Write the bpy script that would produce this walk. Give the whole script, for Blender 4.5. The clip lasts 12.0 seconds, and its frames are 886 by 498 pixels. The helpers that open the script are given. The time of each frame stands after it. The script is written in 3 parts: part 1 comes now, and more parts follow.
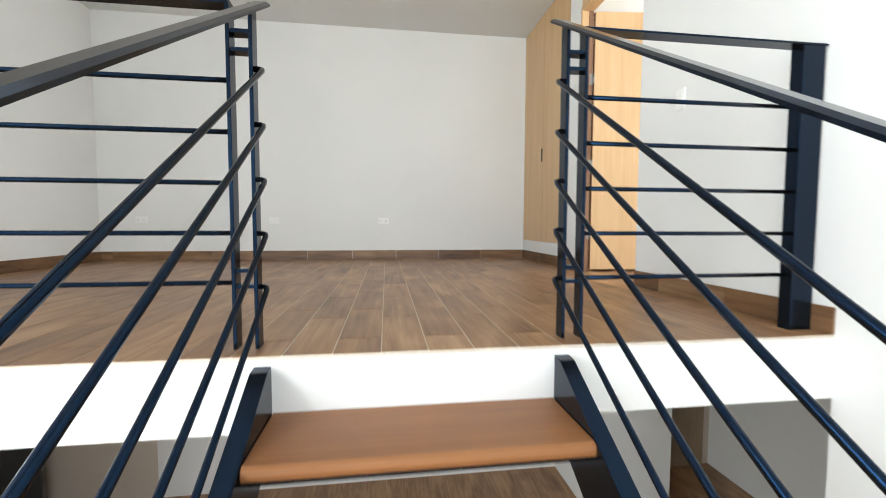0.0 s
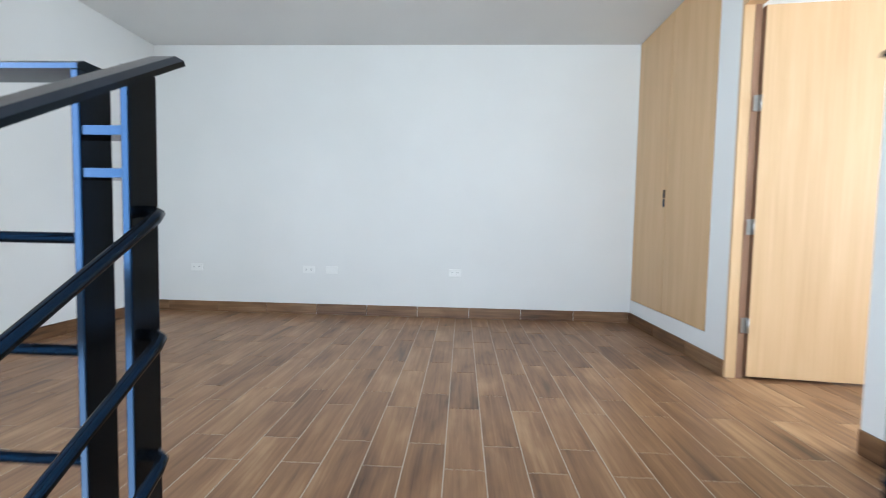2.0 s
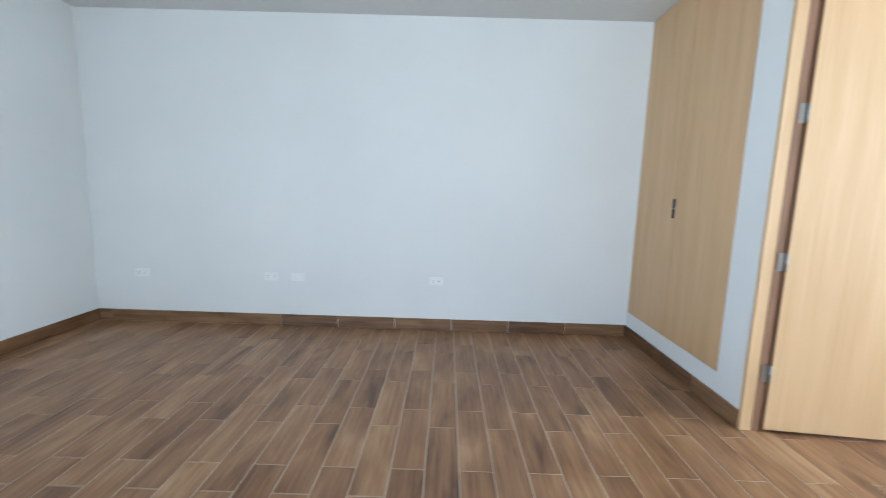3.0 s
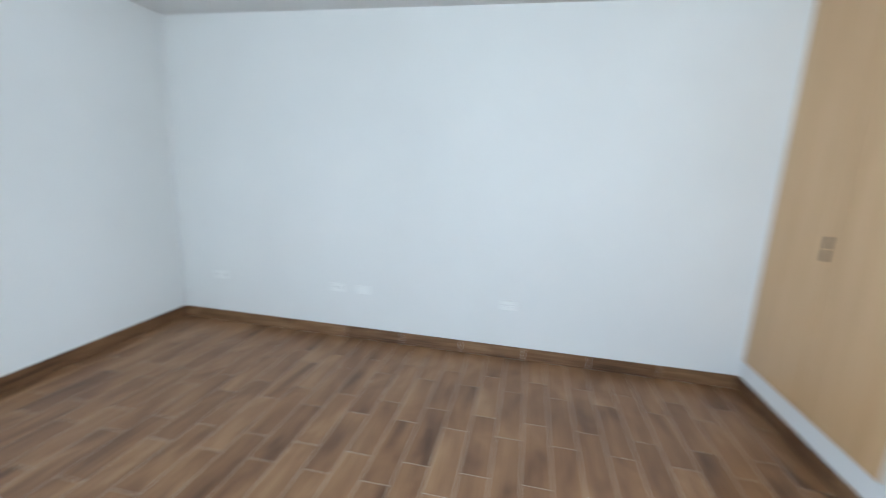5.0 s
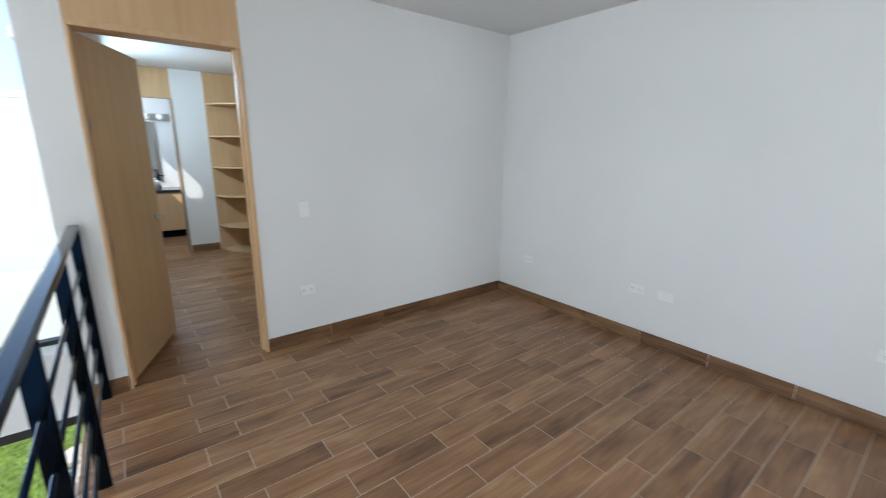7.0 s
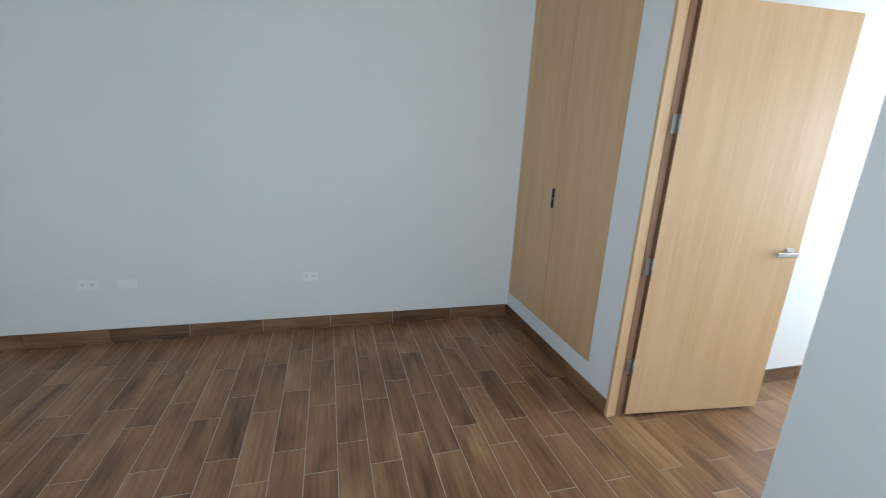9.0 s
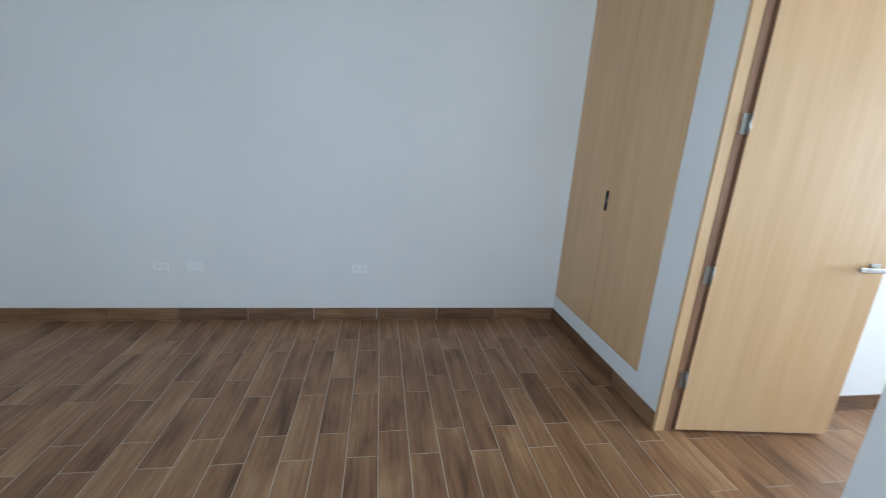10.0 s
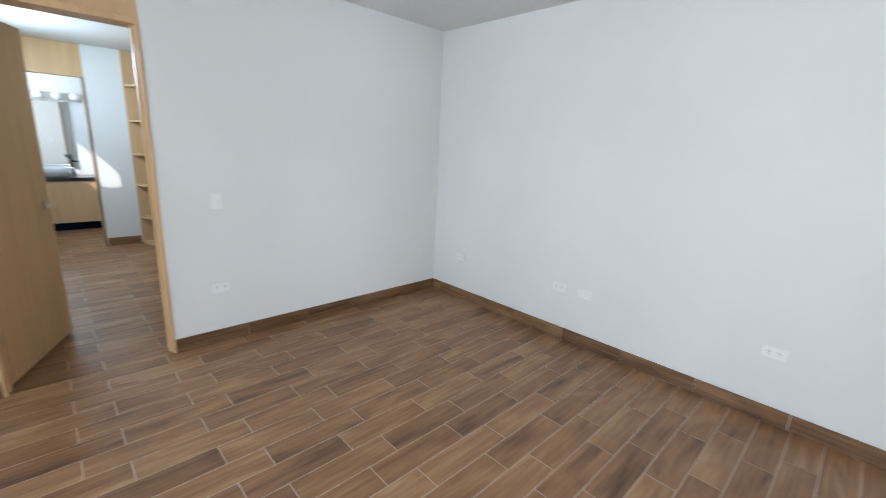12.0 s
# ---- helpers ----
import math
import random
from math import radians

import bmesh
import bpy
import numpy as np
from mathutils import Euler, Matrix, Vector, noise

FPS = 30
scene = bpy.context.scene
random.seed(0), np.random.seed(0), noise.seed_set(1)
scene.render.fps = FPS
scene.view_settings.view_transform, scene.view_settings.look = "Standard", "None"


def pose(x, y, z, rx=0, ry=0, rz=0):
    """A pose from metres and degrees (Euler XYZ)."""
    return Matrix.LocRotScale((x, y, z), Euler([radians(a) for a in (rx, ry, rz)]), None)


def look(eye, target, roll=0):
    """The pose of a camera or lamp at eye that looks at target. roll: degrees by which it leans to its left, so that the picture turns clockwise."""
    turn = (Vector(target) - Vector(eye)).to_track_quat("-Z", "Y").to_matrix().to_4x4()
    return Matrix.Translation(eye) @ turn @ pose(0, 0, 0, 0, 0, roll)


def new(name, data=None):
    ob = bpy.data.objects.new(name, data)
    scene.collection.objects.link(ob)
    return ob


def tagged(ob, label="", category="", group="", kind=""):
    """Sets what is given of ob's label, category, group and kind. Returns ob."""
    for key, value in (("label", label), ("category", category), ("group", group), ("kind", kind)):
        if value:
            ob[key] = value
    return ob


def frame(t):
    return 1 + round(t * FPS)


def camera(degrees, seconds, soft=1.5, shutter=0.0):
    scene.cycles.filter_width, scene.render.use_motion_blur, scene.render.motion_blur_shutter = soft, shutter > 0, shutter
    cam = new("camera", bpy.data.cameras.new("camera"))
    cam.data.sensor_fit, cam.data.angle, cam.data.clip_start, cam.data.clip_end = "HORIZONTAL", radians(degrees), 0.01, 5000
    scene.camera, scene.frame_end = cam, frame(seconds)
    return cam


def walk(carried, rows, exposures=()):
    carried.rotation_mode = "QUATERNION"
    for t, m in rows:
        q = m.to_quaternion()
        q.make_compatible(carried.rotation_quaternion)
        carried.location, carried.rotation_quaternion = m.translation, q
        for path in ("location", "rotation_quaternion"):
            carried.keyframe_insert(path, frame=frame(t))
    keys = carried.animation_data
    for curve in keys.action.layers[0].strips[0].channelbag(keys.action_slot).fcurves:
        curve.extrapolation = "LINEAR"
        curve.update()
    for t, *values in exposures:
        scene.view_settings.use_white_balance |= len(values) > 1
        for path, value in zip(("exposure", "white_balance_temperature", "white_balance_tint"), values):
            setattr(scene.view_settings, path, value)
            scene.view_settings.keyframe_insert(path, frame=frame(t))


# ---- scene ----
cam = camera(94.0, 12.0, soft=0.9, shutter=0.4)
PATH = [
    (0, (-1.618, -4.766, 0.397), (-1.347, -2.788, 0.278), 0.2),
    (0.5, (-1.663, -4.47, 0.552), (-1.383, -2.492, 0.461), 1.4),
    (1, (-1.643, -4.322, 0.706), (-1.326, -2.35, 0.616), 1.3),
    (1.5, (-1.573, -4.149, 0.841), (-1.483, -2.152, 0.771), 1.1),
    (2, (-1.588, -3.93, 0.862), (-1.679, -1.935, 0.759), 1.1),
    (2.5, (-1.647, -3.611, 1.066), (-1.893, -1.632, 0.917), 0.4),
    (3, (-1.573, -3.469, 1.195), (-1.588, -1.488, 0.92), 1.7),
    (3.2, (-1.467, -3.404, 1.245), (-1.394, -1.428, 0.947), 1.2),
    (4.8, (-1.544, -3.101, 1.472), (-1.519, -1.142, 1.072), 3.2),
    (5, (-1.56, -3.088, 1.469), (-1.949, -1.167, 1.073), 2.6),
    (5.5, (-1.533, -3.12, 1.528), (-2.748, -1.579, 1.141), 1.7),
    (6, (-1.56, -3.184, 1.537), (-3.164, -2.044, 1.18), 1.9),
    (6.5, (-1.561, -3.189, 1.521), (-3.222, -2.155, 1.107), 1.7),
    (7, (-1.555, -3.158, 1.506), (-3.084, -1.959, 1.031), 0.7),
    (7.5, (-1.504, -3.117, 1.505), (-2.605, -1.527, 0.993), 0.4),
    (7.7, (-1.503, -3.107, 1.512), (-2.301, -1.353, 0.979), 0.6),
    (9.3, (-1.499, -3.128, 1.48), (-0.922, -1.282, 0.969), 2.9),
    (9.5, (-1.514, -3.132, 1.462), (-0.98, -1.272, 0.957), 3.2),
    (10, (-1.508, -3.139, 1.476), (-1.198, -1.235, 0.948), 3.7),
    (10.5, (-1.457, -3.026, 1.439), (-1.53, -1.107, 0.88), 4.5),
    (11, (-1.382, -2.9, 1.47), (-1.981, -1.078, 0.904), 5.2),
    (11.5, (-1.386, -2.907, 1.475), (-2.461, -1.302, 0.958), 4.3),
    (12, (-1.427, -2.94, 1.498), (-2.82, -1.587, 1.018), 2.9),
]
EXPOSURES = [(0.0, 0.68, 6850, 9), (1.3, 0.72, 6500, 9), (2.0, 0.78, 5850, 7), (2.6, 0.80, 5650, 5), (3.2, 0.58, 5600, 5), (5.0, 0.74, 5650, 5), (5.6, 0.70, 5700, 6), (6.5, 0.43, 6150, 10), (7.0, 0.45, 6050, 9), (7.5, 0.70, 6050, 8), (9.4, -0.10, 5700, 5), (10.4, 0.36, 5550, 5), (11.0, 0.75, 5800, 6), (12.0, 0.71, 6050, 9)]
walk(cam, [(t, look(eye, target, roll)) for t, eye, target, roll in PATH], EXPOSURES)

# ---- sky, sun, window light and added fill lamps ----
SUN = Vector((0.35, -0.60, 0.75)).normalized()
world = bpy.data.worlds.new("sky")
scene.world = world
world.use_nodes = True
wn = world.node_tree
sky = wn.nodes.new("ShaderNodeTexSky")
sky.sky_type, sky.sun_disc = "NISHITA", False
sky.dust_density, sky.air_density = 1.5, 1.0
sky.sun_elevation, sky.sun_rotation = math.asin(SUN.z), math.atan2(SUN.x, SUN.y)
wn.nodes["Background"].inputs["Strength"].default_value = 0.15
haze = wn.nodes.new("ShaderNodeMixRGB")
haze.inputs["Fac"].default_value, haze.inputs["Color2"].default_value = 0.45, (6.5, 8.3, 11.0, 1)
wn.links.new(sky.outputs["Color"], haze.inputs["Color1"])
wn.links.new(haze.outputs["Color"], wn.nodes["Background"].inputs["Color"])
sun_lamp = new("sun", bpy.data.lights.new("sun", "SUN"))
sun_lamp.data.energy, sun_lamp.data.angle, sun_lamp.data.color = 4.5, radians(0.6), (1.0, 0.95, 0.87)
sun_lamp.matrix_world = look((0, 0, 20), Vector((0, 0, 20)) - SUN)


def window_light(name, place, target, w, h, watts, colour=(0.88, 0.94, 1.0)):
    lamp = new(name, bpy.data.lights.new(name, "AREA"))
    lamp.data.shape, lamp.data.size, lamp.data.size_y = "RECTANGLE", w, h
    lamp.data.energy, lamp.data.color = watts, colour
    lamp.matrix_world = look(place, target)
    return lamp


window_light("window_light_upper", (-4.60, -6.7, 1.35), (0, -6.7, 1.35), 3.6, 1.8, 165)
window_light("window_light_lower", (-4.60, -6.7, -1.3), (0, -6.7, -1.3), 3.6, 2.2, 125)
window_light("window_light_hall", (2.90, -2.4, 1.5), (0, -2.4, 1.5), 1.2, 1.2, 74)
window_light("window_light_bath", (-9.25, -3.25, 2.08), (-9.25, 0, 1.6), 1.2, 0.6, 13, (0.75, 0.87, 1.0))
# Added fill for the closet passage, set in an unseen high opening.
window_light("fill_light_closet", (-7.05, -3.25, 2.14), (-7.05, -1.0, 1.2), 0.95, 0.2, 24, (0.66, 0.85, 1.0))
# Unseen lamp added in the south opening to lift the loft walls.
window_light("fill_light_south", (-1.4, -8.97, 1.2), (-1.4, 0, 1.2), 2.4, 1.8, 62, (0.84, 0.92, 1.0))


# ---- materials ----
def material(name, rough=0.5, metal=0.0):
    m = bpy.data.materials.new(name)
    m.use_nodes = True
    n = m.node_tree
    b = n.nodes["Principled BSDF"]
    b.inputs["Roughness"].default_value, b.inputs["Metallic"].default_value = rough, metal
    return m, n, b


def add(n, kind, **values):
    node = n.nodes.new(kind)
    for key, v in values.items():
        node.inputs[key.replace("_", " ")].default_value = v
    return node


def ramp(n, fac, stops):
    r = n.nodes.new("ShaderNodeValToRGB")
    while len(r.color_ramp.elements) < len(stops):
        r.color_ramp.elements.new(0.5)
    for e, (p, c) in zip(r.color_ramp.elements, stops):
        e.position, e.color = p, (*c, 1)
    n.links.new(fac, r.inputs["Fac"])
    return r.outputs["Color"]


def bump(n, b, height, strength, distance):
    k = add(n, "ShaderNodeBump", Strength=strength, Distance=distance)
    n.links.new(height, k.inputs["Height"])
    n.links.new(k.outputs["Normal"], b.inputs["Normal"])


def plaster(name, c, rough=0.75, relief=0.25):
    """Painted plaster: roller grain, faint patches."""
    m, n, b = material(name, rough)
    pos = n.nodes.new("ShaderNodeNewGeometry").outputs["Position"]
    broad = add(n, "ShaderNodeTexNoise", Scale=0.9, Detail=3.0)
    fine = add(n, "ShaderNodeTexNoise", Scale=160.0, Detail=3.0)
    wave = add(n, "ShaderNodeTexNoise", Scale=7.0, Detail=2.0)
    for x in (broad, fine, wave):
        n.links.new(pos, x.inputs["Vector"])
    lo = tuple(v * 0.95 for v in c)
    n.links.new(ramp(n, broad.outputs["Fac"], [(0.35, lo), (0.65, c)]), b.inputs["Base Color"])
    s = add(n, "ShaderNodeMath")
    n.links.new(fine.outputs["Fac"], s.inputs[0])
    n.links.new(wave.outputs["Fac"], s.inputs[1])
    bump(n, b, s.outputs[0], relief, 0.002)
    return m


def streaked(name, stops, along, rough, across=55.0, length=2.2, island=False, spread=0.35, relief=0.15):
    """Wood look: long streaks along one axis, each piece with its own tone."""
    m, n, b = material(name, rough)
    geo = n.nodes.new("ShaderNodeNewGeometry")
    rnd = geo.outputs["Random Per Island"] if island else n.nodes.new("ShaderNodeObjectInfo").outputs["Random"]
    off = add(n, "ShaderNodeVectorMath")
    off.operation = "SCALE"
    off.inputs[0].default_value = (37.0, 19.0, 53.0)
    n.links.new(rnd, off.inputs["Scale"])
    sm = n.nodes.new("ShaderNodeVectorMath")
    n.links.new(geo.outputs["Position"], sm.inputs[0])
    n.links.new(off.outputs[0], sm.inputs[1])
    mapping = n.nodes.new("ShaderNodeMapping")
    mapping.inputs["Scale"].default_value = [length if a == along else across for a in "xyz"]
    n.links.new(sm.outputs[0], mapping.inputs["Vector"])
    fine = add(n, "ShaderNodeTexNoise", Scale=1.0, Detail=6.0, Roughness=0.62, Distortion=0.3)
    n.links.new(mapping.outputs[0], fine.inputs["Vector"])
    map2 = n.nodes.new("ShaderNodeMapping")
    map2.inputs["Scale"].default_value = [length * 0.9 if a == along else across * 0.16 for a in "xyz"]
    n.links.new(sm.outputs[0], map2.inputs["Vector"])
    broad = add(n, "ShaderNodeTexNoise", Scale=1.0, Detail=3.0, Distortion=0.6)
    n.links.new(map2.outputs[0], broad.inputs["Vector"])
    mix = add(n, "ShaderNodeMath")
    mix.operation = "MULTIPLY_ADD"
    n.links.new(fine.outputs["Fac"], mix.inputs[0])
    mix.inputs[1].default_value = 0.45
    half = add(n, "ShaderNodeMath")
    half.operation = "MULTIPLY"
    half.inputs[1].default_value = 0.55
    n.links.new(broad.outputs["Fac"], half.inputs[0])
    n.links.new(half.outputs[0], mix.inputs[2])
    tone = add(n, "ShaderNodeMath")
    tone.operation = "MULTIPLY_ADD"
    n.links.new(rnd, tone.inputs[0])
    tone.inputs[1].default_value = spread
    n.links.new(mix.outputs[0], tone.inputs[2])
    sub = add(n, "ShaderNodeMath")
    sub.operation = "SUBTRACT"
    n.links.new(tone.outputs[0], sub.inputs[0])
    sub.inputs[1].default_value = spread / 2
    n.links.new(ramp(n, sub.outputs[0], stops), b.inputs["Base Color"])
    bump(n, b, fine.outputs["Fac"], relief, 0.0015)
    return m


def plain(name, c, rough, metal=0.0, grain=90.0, vary=0.12, relief=0.08):
    m, n, b = material(name, rough, metal)
    pos = n.nodes.new("ShaderNodeNewGeometry").outputs["Position"]
    t = add(n, "ShaderNodeTexNoise", Scale=grain, Detail=4.0)
    n.links.new(pos, t.inputs["Vector"])
    n.links.new(ramp(n, t.outputs["Fac"], [(0.3, tuple(v * (1 - vary) for v in c)), (0.7, tuple(min(1, v * (1 + vary)) for v in c))]), b.inputs["Base Color"])
    bump(n, b, t.outputs["Fac"], relief, 0.001)
    return m


def glassy(name, mirror=False):
    m, n, b = material(name, 0.0, 1.0 if mirror else 0.0)
    b.inputs["Base Color"].default_value = (0.9, 0.92, 0.92, 1) if mirror else (0.97, 0.99, 0.98, 1)
    if not mirror:
        b.inputs["Transmission Weight"].default_value = 1.0
        b.inputs["IOR"].default_value = 1.02
    return m


TILE_STOPS = [(0.28, (0.055, 0.024, 0.009)), (0.41, (0.185, 0.090, 0.040)), (0.53, (0.280, 0.147, 0.068)), (0.70, (0.440, 0.270, 0.140))]
OAK_STOPS = [(0.25, (0.50, 0.315, 0.155)), (0.5, (0.58, 0.380, 0.200)), (0.75, (0.66, 0.450, 0.255))]
WHITE = plaster("white_wall_paint", (0.74, 0.74, 0.725))
CEILING = plaster("ceiling_paint", (0.70, 0.70, 0.69), 0.85, 0.4)
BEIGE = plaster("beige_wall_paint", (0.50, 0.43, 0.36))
TILE = streaked("wood_look_tile", TILE_STOPS, "y", 0.36, across=44.0, spread=0.10)
TILE_JOINED = streaked("wood_look_tile_joined", TILE_STOPS, "y", 0.34, across=44.0, island=True, spread=0.10)
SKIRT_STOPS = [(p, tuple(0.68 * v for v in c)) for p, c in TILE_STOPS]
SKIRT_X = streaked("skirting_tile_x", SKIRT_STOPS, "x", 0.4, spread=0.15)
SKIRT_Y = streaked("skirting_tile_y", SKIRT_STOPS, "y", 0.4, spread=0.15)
GROUT = plain("grout", (0.55, 0.49, 0.41), 0.9, grain=120.0)
OAK = streaked("oak_veneer", OAK_STOPS, "z", 0.42, across=70.0, length=1.1, spread=0.06, relief=0.06)
OAK_FLAT = streaked("oak_veneer_shelf", OAK_STOPS, "x", 0.42, across=70.0, length=1.1, spread=0.06, relief=0.06)
TREAD = streaked("stair_wood", [(0.25, (0.165, 0.060, 0.018)), (0.5, (0.245, 0.098, 0.032)), (0.75, (0.32, 0.140, 0.052))], "x", 0.45, across=40.0, length=1.2, spread=0.1)
BLACK = plain("black_enamel_sky_tint", (0.004, 0.0045, 0.005), 0.13, grain=60.0, vary=0.3, relief=0.03)
BLACK.node_tree.nodes["Principled BSDF"].inputs["Specular IOR Level"].default_value = 0.40
# Blue specular tint stands in for sky reflected in the black paint.
BLACK.node_tree.nodes["Principled BSDF"].inputs["Specular Tint"].default_value = (0.10, 0.40, 1.0, 1)
BLACK_ALU = plain("black_aluminium", (0.015, 0.016, 0.018), 0.4)
PLASTIC = plain("white_plastic", (0.80, 0.80, 0.78), 0.35, vary=0.02, relief=0.0)
SLOT = plain("dark_slot", (0.34, 0.34, 0.34), 0.6)
STEEL = plain("brushed_steel", (0.55, 0.54, 0.52), 0.3, 1.0, grain=200.0)
# Darker than brushed_steel: shade on the hinge plates is put into the colour.
HINGE = plain("satin_nickel_shaded", (0.34, 0.33, 0.31), 0.5, 1.0, grain=200.0)
GLASS = glassy("window_glass")
MIRROR = glassy("mirror_silver", True)
STONE_TOP = plain("black_granite", (0.02, 0.02, 0.022), 0.15, grain=300.0, vary=0.5)
CERAMIC = plain("white_ceramic", (0.82, 0.82, 0.81), 0.1, vary=0.01, relief=0.0)
OPAL = plain("opal_glass", (0.85, 0.84, 0.80), 0.3, vary=0.01, relief=0.0)
FACADE = plaster("facade_render", (0.80, 0.79, 0.76), 0.9, 0.5)
GRASS = plain("grass_blade", (0.27, 0.38, 0.045), 0.6, grain=4.0, vary=0.45)
SOIL = plain("lawn_soil", (0.10, 0.15, 0.025), 0.95, grain=14.0, vary=0.5)
LEAF = plain("shrub_leaf", (0.050, 0.105, 0.030), 0.5, grain=12.0, vary=0.5)
BARK = plain("bark", (0.10, 0.07, 0.05), 0.9, grain=40.0, vary=0.4)
CLAY = plain("terracotta_paving", (0.30, 0.14, 0.09), 0.85, grain=20.0, vary=0.25)
STONE = plain("pale_paving_stone", (0.55, 0.48, 0.44), 0.85, grain=30.0, vary=0.15)
DOOR_BROWN = streaked("brown_door_veneer", [(0.25, (0.20, 0.14, 0.085)), (0.5, (0.27, 0.19, 0.12)), (0.75, (0.33, 0.24, 0.16))], "z", 0.5, spread=0.1)

# Raw wood of the leaf edge; also puts the jamb's shade into colour.
RAW_AND_SHADE = streaked("raw_edge_and_reveal_shade", [(0.25, (0.17, 0.085, 0.045)), (0.5, (0.24, 0.125, 0.07)), (0.75, (0.30, 0.17, 0.10))], "z", 0.6, spread=0.1)


# ---- builders ----
def box(bm, x0, x1, y0, y1, z0, z1, bevel=0.0):
    m = Matrix.LocRotScale(((x0 + x1) / 2, (y0 + y1) / 2, (z0 + z1) / 2), None, (x1 - x0, y1 - y0, z1 - z0))
    vs = bmesh.ops.create_cube(bm, size=1, matrix=m)["verts"]
    if bevel:
        es = list({e for v in vs for e in v.link_edges})
        bmesh.ops.bevel(bm, geom=es, offset=bevel, segments=2, affect="EDGES", profile=0.5)
    return bm


def boxes(*rows, bevel=0.0):
    bm = bmesh.new()
    for r in rows:
        box(bm, *r, bevel=bevel)
    return bm


def tube(bm, pts, r, seg=10):
    """A round bar along a polyline."""
    pts = [Vector(p) for p in pts]
    rings = []
    for i, p in enumerate(pts):
        d = (pts[min(i + 1, len(pts) - 1)] - pts[max(i - 1, 0)]).normalized()
        side = d.cross(Vector((0, 0, 1)) if abs(d.z) < 0.9 else Vector((1, 0, 0))).normalized()
        up = side.cross(d)
        rings.append([bm.verts.new(p + r * (math.cos(a) * side + math.sin(a) * up)) for a in (2 * math.pi * k / seg for k in range(seg))])
    for a, b in zip(rings, rings[1:]):
        for k in range(seg):
            bm.faces.new((a[k], a[(k + 1) % seg], b[(k + 1) % seg], b[k])).smooth = True
    bm.faces.new(rings[0][::-1])
    bm.faces.new(rings[-1])
    bmesh.ops.recalc_face_normals(bm, faces=bm.faces)
    return bm


def prism(bm, outline, axis, a, b, bevel=0.0):
    """An outline of (u, v) pushed out along an axis: x takes (y, z), y takes (x, z), z takes (x, y)."""
    def at(u, v, w):
        return {"x": (w, u, v), "y": (u, w, v), "z": (u, v, w)}[axis]
    lo = [bm.verts.new(at(u, v, a)) for u, v in outline]
    hi = [bm.verts.new(at(u, v, b)) for u, v in outline]
    k = len(outline)
    bm.faces.new(lo)
    bm.faces.new(hi[::-1])
    for i in range(k):
        bm.faces.new((lo[i], hi[i], hi[(i + 1) % k], lo[(i + 1) % k]))
    bmesh.ops.recalc_face_normals(bm, faces=bm.faces)
    if bevel:
        bmesh.ops.bevel(bm, geom=list(bm.edges), offset=bevel, segments=2, affect="EDGES", profile=0.5)
    return bm


def mesh_of(name, bm, mat):
    me = bpy.data.meshes.new(name)
    bm.to_mesh(me)
    bm.free()
    me.materials.append(mat)
    return me


def part(name, bm, mat, parent=None, label=""):
    ob = new(name, mesh_of(name, bm, mat))
    if parent:
        ob.parent = parent
    return tagged(ob, label)


def structure(name, bm, mat, label, category):
    return tagged(part(name, bm, mat), label, category, kind="structure")


def thing(name, place, label, category, group=""):
    """An empty at the thing's base; its parts are built around that base."""
    ob = new(name)
    ob.empty_display_size = 0.1
    ob.location = place
    return tagged(ob, label, category, group)


# ---- plan ----
W, EDGE, SOUTH = -4.588, -3.490, -9.0
CEIL, HIGH, LOW, SLAB = 2.56, 3.70, -2.61, -0.235
WT = 0.09

structure("wall_north", boxes((W - 0.15, WT, 0, 0.15, SLAB, CEIL)), WHITE, "smooth white painted bedroom wall above brown skirting", "wall")
structure("wall_east", boxes(
    (0, WT, -0.015, 0, SLAB, CEIL), (0, WT, -1.200, -0.015, SLAB, 0.218), (0, WT, -1.412, -1.200, SLAB, CEIL),
    (0, WT, -2.262, -1.412, SLAB, -0.012), (0, WT, EDGE, -2.262, SLAB, CEIL), (0, WT, SOUTH, EDGE, LOW, HIGH)),
    WHITE, "white painted wall with a wardrobe recess and a doorway", "wall")
structure("wall_west", boxes(
    (W - 0.15, W, -2.428, 0, SLAB, CEIL), (W - 0.15, W, -3.268, -2.428, SLAB, -0.012), (W - 0.15, W, -3.462, -3.268, SLAB, HIGH),
    (W - 0.15, W, SOUTH, -3.462, 3.40, HIGH), (W - 0.15, W, SOUTH, -3.462, -0.07, 0.345), (W - 0.15, W, SOUTH, -8.6, LOW, -0.07),
    (W - 0.15, W, SOUTH, -8.6, 0.345, 3.40)),
    WHITE, "white painted wall with a doorway and tall windows", "wall")
# Opening from x -2.65 to -0.15 is added, unseen, for the fill lamp.
structure("wall_south", boxes((W - 0.15, WT, SOUTH - 0.15, SOUTH, LOW, 0.25), (W - 0.15, WT, SOUTH - 0.15, SOUTH, 2.15, HIGH), (W - 0.15, -2.65, SOUTH - 0.15, SOUTH, 0.25, 2.15), (-0.15, WT, SOUTH - 0.15, SOUTH, 0.25, 2.15)), WHITE, "white wall behind the stairs with an added, unseen light opening", "wall")
structure("ceiling", boxes((W - 0.002, WT, EDGE, 0.15, CEIL, CEIL + 0.15)), CEILING, "white painted ceiling, slightly uneven", "ceiling")
structure("ceiling_void", boxes((W - 0.15, WT, SOUTH - 0.15, EDGE, HIGH, HIGH + 0.15)), CEILING, "white ceiling high over the staircase", "ceiling")
